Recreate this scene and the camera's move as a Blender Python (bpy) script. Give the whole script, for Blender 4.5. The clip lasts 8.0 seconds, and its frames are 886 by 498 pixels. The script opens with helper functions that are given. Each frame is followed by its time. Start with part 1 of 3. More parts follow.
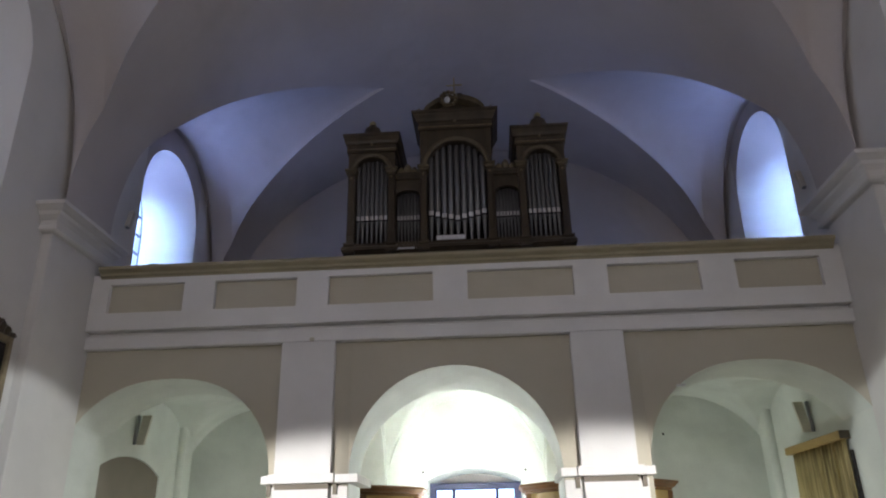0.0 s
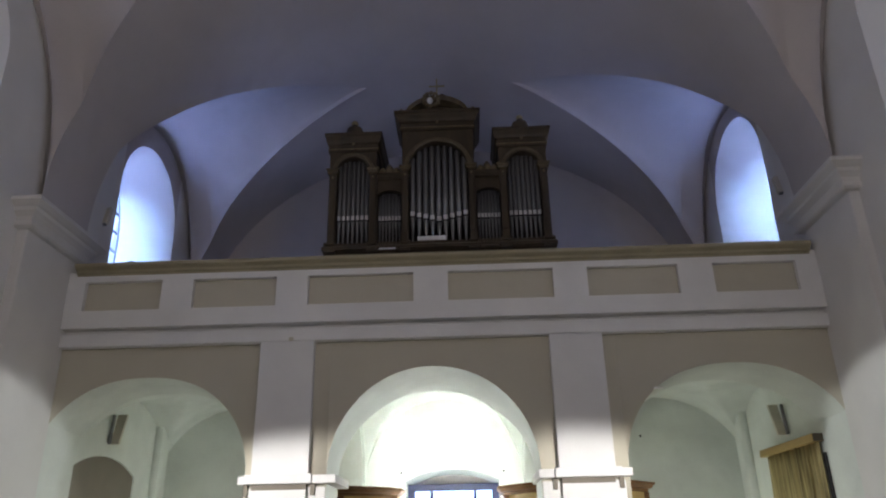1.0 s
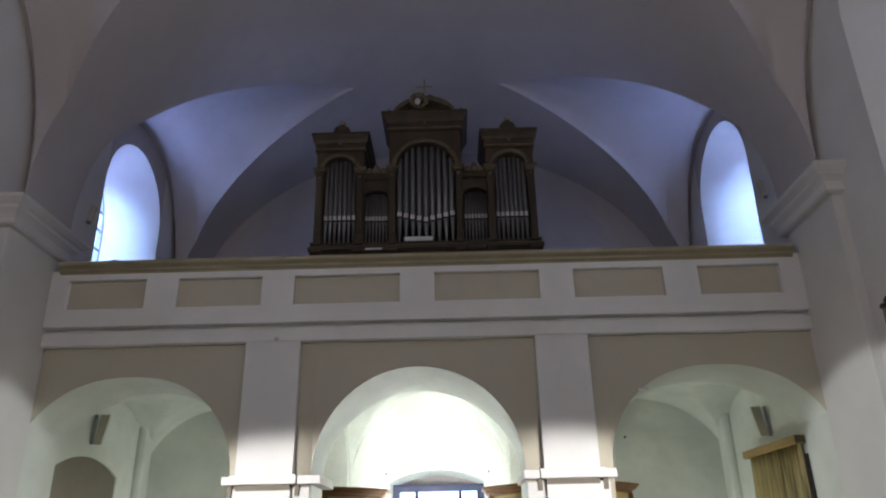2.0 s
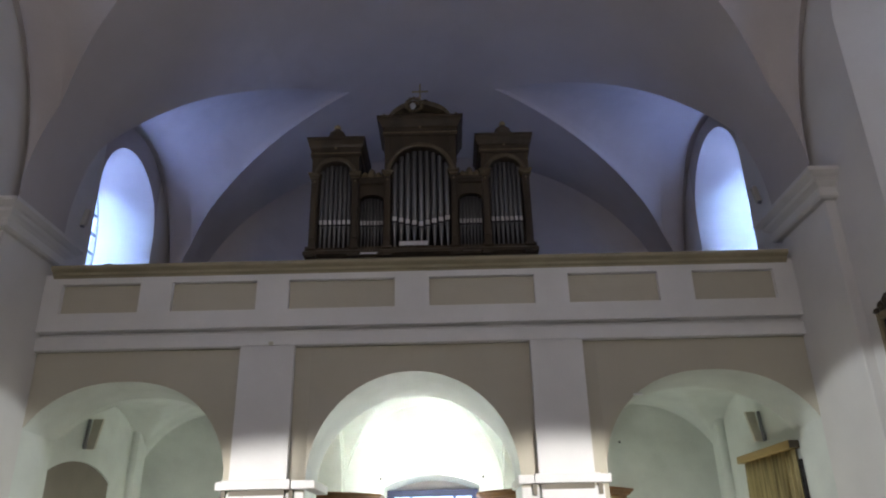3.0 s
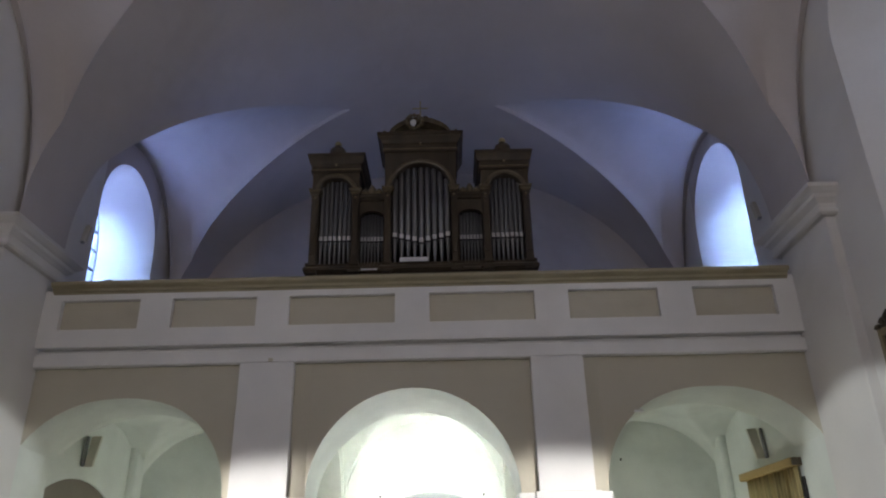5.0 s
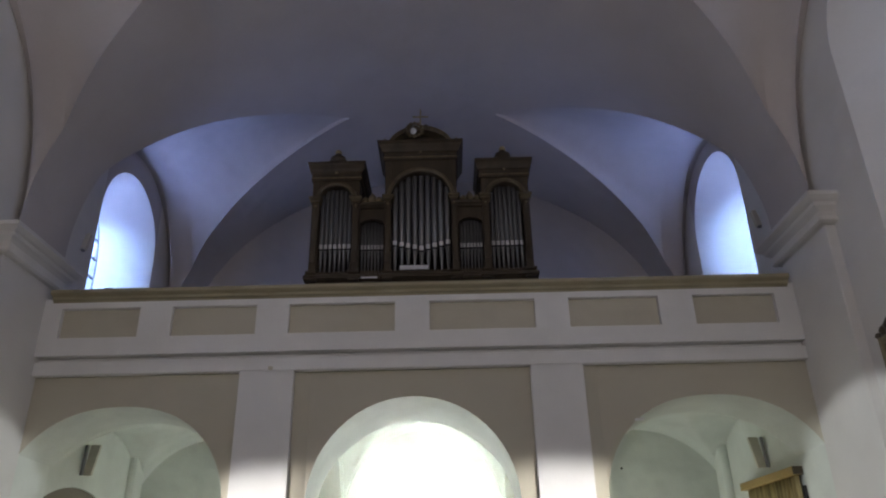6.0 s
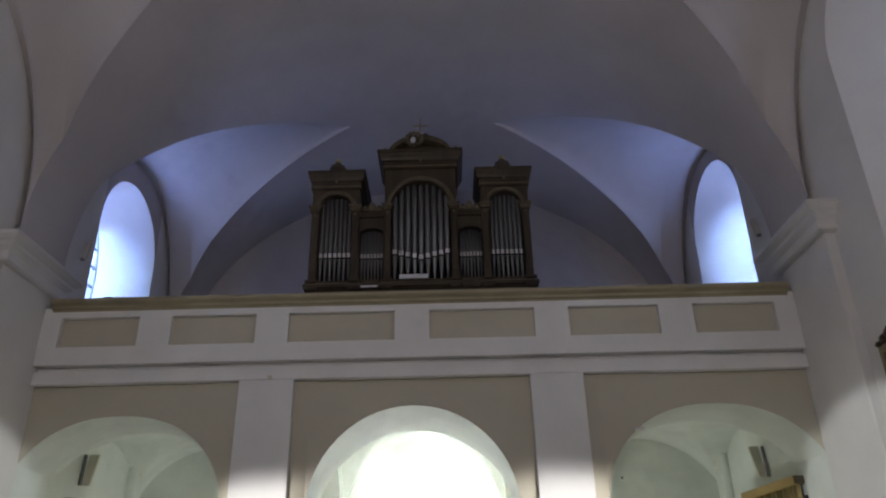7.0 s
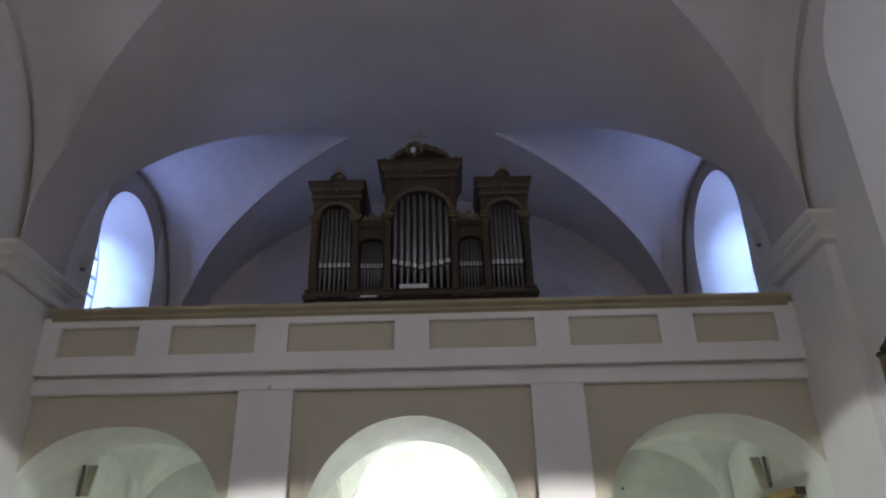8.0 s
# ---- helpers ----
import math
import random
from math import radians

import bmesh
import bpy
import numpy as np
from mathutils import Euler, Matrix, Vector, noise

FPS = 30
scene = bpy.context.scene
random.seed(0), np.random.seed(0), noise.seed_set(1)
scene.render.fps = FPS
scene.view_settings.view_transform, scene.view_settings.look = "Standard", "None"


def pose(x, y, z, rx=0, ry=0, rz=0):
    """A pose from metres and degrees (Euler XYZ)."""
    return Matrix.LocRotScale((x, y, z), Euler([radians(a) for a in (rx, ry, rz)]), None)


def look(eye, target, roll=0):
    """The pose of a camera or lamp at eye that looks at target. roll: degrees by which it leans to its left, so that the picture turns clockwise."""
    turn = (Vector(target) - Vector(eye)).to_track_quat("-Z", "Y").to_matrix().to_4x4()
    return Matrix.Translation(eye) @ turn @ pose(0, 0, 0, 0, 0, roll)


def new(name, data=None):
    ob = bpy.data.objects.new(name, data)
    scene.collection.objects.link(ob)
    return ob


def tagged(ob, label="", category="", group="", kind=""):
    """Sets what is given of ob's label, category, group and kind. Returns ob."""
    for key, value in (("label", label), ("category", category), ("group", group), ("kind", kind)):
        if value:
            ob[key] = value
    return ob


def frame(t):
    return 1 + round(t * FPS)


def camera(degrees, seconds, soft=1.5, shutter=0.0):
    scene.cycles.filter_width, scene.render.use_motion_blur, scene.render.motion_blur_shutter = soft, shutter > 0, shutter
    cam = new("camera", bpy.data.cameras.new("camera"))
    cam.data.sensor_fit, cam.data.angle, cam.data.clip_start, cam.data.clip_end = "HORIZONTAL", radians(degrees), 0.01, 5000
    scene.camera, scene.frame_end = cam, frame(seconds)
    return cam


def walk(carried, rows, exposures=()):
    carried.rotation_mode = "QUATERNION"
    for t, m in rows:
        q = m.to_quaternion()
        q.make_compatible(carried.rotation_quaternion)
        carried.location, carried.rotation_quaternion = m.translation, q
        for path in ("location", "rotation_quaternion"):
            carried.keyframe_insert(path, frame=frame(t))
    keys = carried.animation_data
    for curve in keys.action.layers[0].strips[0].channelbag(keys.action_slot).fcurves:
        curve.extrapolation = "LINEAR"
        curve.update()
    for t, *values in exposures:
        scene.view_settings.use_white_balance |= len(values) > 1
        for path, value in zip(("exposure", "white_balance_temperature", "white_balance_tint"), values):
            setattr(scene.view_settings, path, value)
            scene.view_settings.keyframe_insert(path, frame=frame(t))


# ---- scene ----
cam = camera(62.7, 8.0, soft=2.1)
EYE = (0.36, -9.39, 1.6)
# seconds, yaw to the left, pitch up, roll
PATH = [
    (0.0, 3.33, 22.40, -1.25),
    (0.5, 2.62, 22.42, -1.26),
    (1.0, 1.70, 22.44, -1.21),
    (1.5, 1.03, 22.44, -1.21),
    (3.0, 0.13, 22.83, -1.28),
    (3.5, 0.14, 23.15, -1.25),
    (4.0, 0.13, 23.46, -1.29),
    (4.5, 0.12, 23.78, -1.30),
    (6.0, 0.11, 24.74, -1.28),
    (6.5, 0.09, 25.08, -1.33),
    (7.0, 0.07, 25.43, -1.34),
    (7.5, 0.06, 25.81, -1.31),
    (8.0, 0.05, 26.21, -1.34),
]


def gaze(yaw, pitch, roll):
    y, p = radians(yaw), radians(pitch)
    way = Vector((-math.sin(y) * math.cos(p), math.cos(y) * math.cos(p), math.sin(p)))
    return look(EYE, Vector(EYE) + 2 * way, roll)


walk(cam, [(t, gaze(yaw, pitch, roll)) for t, yaw, pitch, roll in PATH])

# ---- light ----
world = bpy.data.worlds.new("sky")
scene.world = world
world.use_nodes = True
wn = world.node_tree.nodes
sky = wn.new("ShaderNodeTexSky")
sky.sky_type, sky.sun_disc = "NISHITA", False
sky.sun_elevation, sky.sun_rotation = radians(20), radians(160)
wn["Background"].inputs[1].default_value = 0.1
world.node_tree.links.new(sky.outputs[0], wn["Background"].inputs[0])
scene.view_settings.exposure = 0.0

SUN = bpy.data.lights.new("sun", "SUN")
SUN.energy, SUN.angle, SUN.color = 0.6, radians(10), (1.0, 0.96, 0.9)
new("sun", SUN).matrix_world = look((0, 0, 30), (-6, -20, 22))


def area_lamp(name, eye, target, sx, sy, watts, colour):
    data = bpy.data.lights.new(name, "AREA")
    data.shape, data.size, data.size_y = "RECTANGLE", sx, sy
    data.energy, data.color = watts, colour
    ob = new(name, data)
    ob.matrix_world = look(eye, target)
    return ob


def spot_lamp(name, eye, target, watts, colour, angle, blend, size):
    data = bpy.data.lights.new(name, "SPOT")
    data.energy, data.color, data.spot_size, data.spot_blend = watts, colour, radians(angle), blend
    data.shadow_soft_size = size
    ob = new(name, data)
    ob.matrix_world = look(eye, target)
    return ob


PIL = 5.12           # inner face of the pilasters and of the side walls under the gallery
DAY = (0.335, 0.445, 1.0)
for side in (-1, 1):
    # daylight in the windows
    for yc, watts in ((2.24, 13), (-3.25, 8), (-8.9, 10), (-14.55, 12)):
        area_lamp("daylight", (side * 6.14, yc, 6.8), (side * 4.6, yc, 6.65), 1.05, 2.8, watts, DAY if yc > 0 else (0.6, 0.67, 1.0))
    # the brighter quarter of the sky, seen aslant
    slant = area_lamp("daylight", (side * 6.5, 1.15, 7.5), (side * 5.85, 3.0, 7.5), 0.9, 2.8, 240 if side < 0 else 190, (0.31, 0.5, 1.0))
    slant.data.spread = radians(38)
    # light thrown up from the ground outside
    rising = area_lamp("daylight", (side * 6.1, 2.24, 6.0), (side * 5.1, 2.24, 9.0), 1.0, 0.8, 28 if side < 0 else 20, DAY)
    rising.data.spread = radians(84)


def point_lamp(name, eye, watts, colour, size):
    data = bpy.data.lights.new(name, "POINT")
    data.energy, data.color, data.shadow_soft_size = watts, colour, size
    new(name, data).location = eye


# unseen globe standing inside the entrance; added spot for the wall over the door
spot_lamp("added_spot", (-0.1, 1.15, 2.1), (-0.09, 4.0, 3.15), 420, (0.97, 1.0, 0.97), 52, 0.5, 0.06)
point_lamp("entrance_light", (-0.1, 2.95, 2.1), 160, (0.94, 1.0, 0.95), 0.09)
for side in (-1, 1):
    # unseen fill added low in each side bay, below the view
    point_lamp("aisle_fill", (side * 4.1, 1.9, 1.65), 25, (0.94, 1.0, 0.93), 0.1)
    # unseen nave fills out of view, and spots added to light the piers
    area_lamp("nave_fill", (side * 3.5, -8.2, 5.4), (side * 0.6, 0.6, 8.2), 0.8, 0.8, 57, (0.98, 0.89, 0.88))
    spot_lamp("added_spot", (side * 4.7, -7.5, 3.0), (side * 1.75, 0.0, 0.82), 3400, (1.0, 0.97, 0.95), 32, 0.35, 0.12)
    # and narrow added spots across the nave, for the foot of the side walls
    spot_lamp("added_spot", (-side * 4.7, -8.2, 3.0), (side * PIL, -1.15, 1.85), 2100, (0.92, 0.98, 1.0), 18, 0.22, 0.08)

# ---- materials ----


def material(name, base, rough=0.8, metal=0.0, grain=0.12, scale=3.0, fine=60.0, bump=0.15, spec=0.3, stretch=(1, 1, 1), tint=None, wave=0.0):
    """A node material: base colour varied at two scales, with a fine relief."""
    m = bpy.data.materials.new(name)
    m.use_nodes = True
    nodes, links = m.node_tree.nodes, m.node_tree.links
    bsdf = nodes["Principled BSDF"]
    bsdf.inputs["Roughness"].default_value = rough
    bsdf.inputs["Metallic"].default_value = metal
    bsdf.inputs["Specular IOR Level"].default_value = spec
    where = nodes.new("ShaderNodeTexCoord")
    place = nodes.new("ShaderNodeMapping")
    place.inputs["Scale"].default_value = stretch
    links.new(where.outputs["Object"], place.inputs["Vector"])
    large, small = nodes.new("ShaderNodeTexNoise"), nodes.new("ShaderNodeTexNoise")
    large.inputs["Scale"].default_value, small.inputs["Scale"].default_value = scale, fine
    large.inputs["Detail"].default_value, small.inputs["Detail"].default_value = 5, 3
    mix = nodes.new("ShaderNodeMix")
    mix.data_type = "RGBA"
    dark = tint or tuple(c * (1 - 2 * grain) for c in base)
    mix.inputs["A"].default_value = (*dark, 1)
    mix.inputs["B"].default_value = (*[min(1, c * (1 + 0.5 * grain)) for c in base], 1)
    both = nodes.new("ShaderNodeMath")
    both.operation = "MULTIPLY_ADD"
    both.inputs[1].default_value = 0.35
    links.new(small.outputs["Fac"], both.inputs[0])
    soft = nodes.new("ShaderNodeMapRange")
    soft.inputs["From Min"].default_value, soft.inputs["From Max"].default_value = 0.3, 0.7
    soft.inputs["To Max"].default_value = 0.72
    links.new(large.outputs["Fac"], soft.inputs["Value"])
    links.new(soft.outputs["Result"], both.inputs[2])
    links.new(both.outputs[0], mix.inputs["Factor"])
    links.new(mix.outputs["Result"], bsdf.inputs["Base Color"])
    relief = nodes.new("ShaderNodeBump")
    relief.inputs["Strength"].default_value, relief.inputs["Distance"].default_value = bump, 0.01
    links.new(small.outputs["Fac"], relief.inputs["Height"])
    links.new(relief.outputs["Normal"], bsdf.inputs["Normal"])
    if wave:
        slow, swell = nodes.new("ShaderNodeTexNoise"), nodes.new("ShaderNodeBump")
        slow.inputs["Scale"].default_value, slow.inputs["Detail"].default_value = 1.6, 1.5
        links.new(place.outputs["Vector"], slow.inputs["Vector"])
        swell.inputs["Strength"].default_value, swell.inputs["Distance"].default_value = 1.0, wave
        links.new(slow.outputs["Fac"], swell.inputs["Height"])
        links.new(swell.outputs["Normal"], relief.inputs["Normal"])
    for socket in (place,):
        links.new(socket.outputs["Vector"], large.inputs["Vector"])
        links.new(socket.outputs["Vector"], small.inputs["Vector"])
    return m


PLASTER = material("white_plaster", (0.68, 0.66, 0.63), 0.9, grain=0.06, scale=0.9, fine=35, bump=0.12, wave=0.05)
# plaster darkened in colour to hold the shade of vault and window walls
VAULT = material("shade_darkened_plaster", (0.53, 0.49, 0.475), 0.95, grain=0.07, scale=0.7, fine=30, bump=0.15, wave=0.06)
WHITE = material("white_paint", (0.76, 0.75, 0.73), 0.85, grain=0.05, scale=1.5, fine=40, bump=0.1, wave=0.03)
TAN = material("tan_paint", (0.535, 0.5, 0.4), 0.85, grain=0.03, scale=1.3, fine=40, bump=0.12, wave=0.04)
TAUPE = material("taupe_paint", (0.2, 0.175, 0.14), 0.7, grain=0.1, scale=1.5, fine=40, bump=0.12)
OLIVE = material("olive_paint", (0.36, 0.32, 0.21), 0.6, grain=0.12, scale=2.0, fine=50, bump=0.1)
GREEN = material("pale_green_paint", (0.66, 0.69, 0.64), 0.62, grain=0.1, scale=1.2, fine=24, bump=0.2, spec=0.35, wave=0.09)
STONE = material("grey_floor_stone", (0.17, 0.155, 0.14), 0.5, grain=0.2, scale=2.0, fine=30)
WOOD = material("dark_oak", (0.082, 0.062, 0.038), 0.45, grain=0.3, scale=3, fine=40, stretch=(1, 1, 0.15), bump=0.2, spec=0.4)
WORN = material("worn_oak_edges", (0.15, 0.118, 0.068), 0.45, grain=0.3, scale=6, fine=50, bump=0.2, spec=0.4)
GILT = material("gilt", (0.27, 0.215, 0.13), 0.45, metal=0.55, grain=0.25, scale=12, fine=60)
GOLD = material("polished_gold", (0.5, 0.41, 0.22), 0.35, metal=0.5, grain=0.15, scale=12, fine=60)
TIN = material("pipe_tin", (0.2, 0.2, 0.198), 0.38, metal=0.75, grain=0.1, scale=5, fine=50, stretch=(1, 1, 0.2), bump=0.05)
BRIGHT = material("bright_tin", (0.62, 0.61, 0.6), 0.42, metal=0.4, grain=0.1, scale=20, fine=60, bump=0.05)
# near-black for dark things, and for shade painted behind pipes and curtain
BLACK = material("black_and_shade", (0.028, 0.025, 0.024), 0.9, grain=0.1)
PINE = material("honey_pine", (0.42, 0.29, 0.11), 0.5, grain=0.2, scale=3, fine=30, stretch=(1, 0.15, 1))
BROWN = material("brown_wood", (0.22, 0.11, 0.045), 0.45, grain=0.25, scale=3, fine=40, stretch=(1, 1, 0.2))
CLOTH = material("ochre_cloth", (0.42, 0.34, 0.16), 0.9, grain=0.35, scale=24, fine=70, stretch=(0.1, 1, 0.04), tint=(0.03, 0.022, 0.01))
PALE = material("pale_enamel", (0.55, 0.52, 0.45), 0.5, grain=0.06)
DULLGILT = material("dull_gilt", (0.3, 0.245, 0.15), 0.5, metal=0.2, grain=0.25, scale=10, fine=60)
PAPER = material("white_card", (0.75, 0.75, 0.75), 0.7, grain=0.03)
LEAD = material("grey_metal", (0.25, 0.25, 0.26), 0.5, metal=0.4, grain=0.1)
NAVY = material("dark_blue_paint", (0.03, 0.035, 0.09), 0.4, grain=0.2)
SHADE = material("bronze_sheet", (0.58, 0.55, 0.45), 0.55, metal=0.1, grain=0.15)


def glass_material():
    m = bpy.data.materials.new("window_glass")
    m.use_nodes = True
    b = m.node_tree.nodes["Principled BSDF"]
    b.inputs["Base Color"].default_value = (0.9, 0.95, 1, 1)
    b.inputs["Roughness"].default_value = 0.05
    b.inputs["Transmission Weight"].default_value = 1.0
    b.inputs["IOR"].default_value = 1.1
    return m


def glow_material(name, colour, strength):
    m = bpy.data.materials.new(name)
    m.use_nodes = True
    b = m.node_tree.nodes["Principled BSDF"]
    b.inputs["Base Color"].default_value = (*colour, 1)
    b.inputs["Emission Color"].default_value = (*colour, 1)
    b.inputs["Emission Strength"].default_value = strength
    return m


GLASS = glass_material()
OUTSIDE = glow_material("daylight_backdrop", (0.55, 0.68, 1.0), 3.0)
SKYLIGHT = glow_material("sky_backdrop", (0.62, 0.76, 1.0), 1.2)
LAMPGLASS = glow_material("lit_lamp_glass", (0.97, 1.0, 0.95), 6.0)

# ---- mesh helpers ----


def link_mesh(name, bm, mat, parent=None, smooth=False):
    bmesh.ops.remove_doubles(bm, verts=bm.verts, dist=1e-5)
    bmesh.ops.recalc_face_normals(bm, faces=bm.faces)
    data = bpy.data.meshes.new(name)
    bm.to_mesh(data)
    bm.free()
    for f in data.polygons:
        f.use_smooth = smooth
    data.materials.append(mat)
    ob = new(name, data)
    if parent:
        ob.parent = parent
    return ob


def part(name, bm, mat, parent, label="", smooth=False):
    return tagged(link_mesh(name, bm, mat, parent, smooth), label)


def structure(name, bm, mat, label, category, smooth=False):
    return tagged(link_mesh(name, bm, mat, None, smooth), label, category, kind="structure")


def soften(ob, angle=35):
    """Smooth shading, with hard edges kept."""
    for f in ob.data.polygons:
        f.use_smooth = max(abs(c) for c in f.normal) < 0.999
    ob.data.set_sharp_from_angle(angle=radians(angle))
    return ob


def empty(name, label, category, group="", at=(0, 0, 0)):
    ob = new(name)
    ob.location = at
    ob.empty_display_size = 0.1
    return tagged(ob, label, category, group)


def quad(bm, *points):
    bm.faces.new([bm.verts.new(p) for p in points])


def box(bm, x0, x1, y0, y1, z0, z1, bevel=0.0):
    made = bmesh.ops.create_cube(bm, size=1)["verts"]
    for v in made:
        v.co = ((x0 + x1) / 2 + v.co.x * (x1 - x0), (y0 + y1) / 2 + v.co.y * (y1 - y0), (z0 + z1) / 2 + v.co.z * (z1 - z0))
    if bevel:
        edges = list({e for v in made for e in v.link_edges})
        bmesh.ops.bevel(bm, geom=edges, offset=bevel, segments=2, affect="EDGES", profile=0.5)
    return bm


def boxed(*dims, bevel=0.0):
    return box(bmesh.new(), *dims, bevel=bevel)


def sweep(bm, section, place, n0, n1):
    """A profile carried from station n0 to n1; place(n, a, b) turns a profile point into a place. Both ends are closed."""
    rings = [[bm.verts.new(place(n, a, b)) for a, b in section] for n in (n0, n1)]
    k = len(section)
    for i in range(k):
        bm.faces.new((rings[0][i], rings[0][(i + 1) % k], rings[1][(i + 1) % k], rings[1][i]))
    bm.faces.new(rings[0])
    bm.faces.new(rings[1])
    return bm


def lathe(bm, at, profile, steps=16):
    """A turned body round a vertical line; profile: radius and height, from below."""
    x, y, z = at
    rings = [[bm.verts.new((x + r * math.cos(2 * math.pi * i / steps), y + r * math.sin(2 * math.pi * i / steps), z + h)) for i in range(steps)] for r, h in profile]
    for a, b in zip(rings, rings[1:]):
        for i in range(steps):
            bm.faces.new((a[i], a[(i + 1) % steps], b[(i + 1) % steps], b[i]))
    bm.faces.new(rings[0][::-1])
    bm.faces.new(rings[-1])
    return bm


def arch_top(c, r, spring, rise=None, power=2.0):
    rise = r if rise is None else rise
    return lambda u: spring + rise * math.sqrt(max(0.0, 1 - abs((u - c) / r) ** power))


def pierced(bm, place, u0, u1, z0, top, openings, d0, d1, steps=28, lined=True):
    """A wall with arched openings. place(u, d, z) gives a point at depth d. top: a height or a function of u.
    openings: (ua, ub, sill, head(u), shrink, fall); at depth d1 each side is narrower by shrink and the head lower by shrink + fall at its crown."""
    cap = top if callable(top) else (lambda u: top)
    cuts = {u0, u1}
    for ua, ub, *_ in openings:
        c, h = (ua + ub) / 2, (ub - ua) / 2
        cuts |= {c - h * math.cos(math.pi * i / steps) for i in range(steps + 1)}
    if callable(top):
        cuts |= {u0 + (u1 - u0) * i / 60 for i in range(61)}
    cuts = sorted(u for u in cuts if u0 - 1e-6 <= u <= u1 + 1e-6)
    for a, b in zip(cuts, cuts[1:]):
        if b - a < 1e-6:
            continue
        mid = (a + b) / 2
        hole = next((o for o in openings if o[0] < mid < o[1]), None)
        if not hole:
            for d in (d0, d1):
                quad(bm, place(a, d, z0), place(b, d, z0), place(b, d, cap(b)), place(a, d, cap(a)))
            continue
        ua, ub, sill, head, shrink, *more = hole
        fall = more[0] if more else 0.0
        c, h = (ua + ub) / 2, (ub - ua) / 2
        low = min(head(ua + 1e-4), head(ub - 1e-4))

        def inner(u):
            return c + (u - c) * (h - shrink) / h

        def behind(u):
            return max(sill + shrink, head(u) - shrink - fall * min(1.0, max(0.0, head(u) - low)))

        floor = sill + shrink if sill > z0 else sill
        for d, turn, base, over in ((d0, lambda u: u, sill, head), (d1, inner, floor, behind)):
            if base > z0 + 1e-4:
                quad(bm, place(turn(a), d, z0), place(turn(b), d, z0), place(turn(b), d, base), place(turn(a), d, base))
            if cap(mid) > over(mid) + 1e-4:
                quad(bm, place(turn(a), d, over(a)), place(turn(b), d, over(b)), place(turn(b), d, cap(b)), place(turn(a), d, cap(a)))
        if not lined:
            continue
        quad(bm, place(a, d0, head(a)), place(b, d0, head(b)), place(inner(b), d1, behind(b)), place(inner(a), d1, behind(a)))
        if sill > z0 + 1e-4:
            quad(bm, place(a, d0, sill), place(b, d0, sill), place(inner(b), d1, floor), place(inner(a), d1, floor))
        for u in (ua, ub):
            if a - 1e-6 <= u <= b + 1e-6:
                inside = inner(u)
                if u0 < u < u1 and shrink:
                    quad(bm, place(u, d1, z0), place(inside, d1, z0), place(inside, d1, cap(u)), place(u, d1, cap(u)))
                if head(u) > sill + 1e-3:
                    quad(bm, place(u, d0, sill), place(u, d0, head(u)), place(inside, d1, behind(u)), place(inside, d1, floor))
    return bm


# ---- the large structure ----
WALL = 5.25          # inner face of the side walls
SPRING, VA, VB = 6.1, 5.14, 3.95   # the barrel: springing, half width, rise
GROIN_X, GROIN_HALF, BACK_HALF = 1.45, 2.25, 1.79
BAYS = (2.4, -3.25, -8.9, -14.55)
WEST, EAST = 5.2, -17.6


def barrel(x):
    return SPRING + VB * math.sqrt(max(0.0, 1 - (x / VA) ** 2))


def groin(x, half=GROIN_HALF):
    x = abs(x)
    swell = min(1.0, max(0.0, (x - 4.2) / 0.6))
    return min(half - 0.03, max(0.0, half * (min(x, 5.1) - GROIN_X) / (5.08 - GROIN_X)) + 0.1 * swell * swell)


def smooth_grid(bm, rows):
    made = [[bm.verts.new(p) for p in row] for row in rows]
    for a, b in zip(made, made[1:]):
        for i in range(len(a) - 1):
            try:
                bm.faces.new((a[i], a[i + 1], b[i + 1], b[i]))
            except ValueError:
                pass


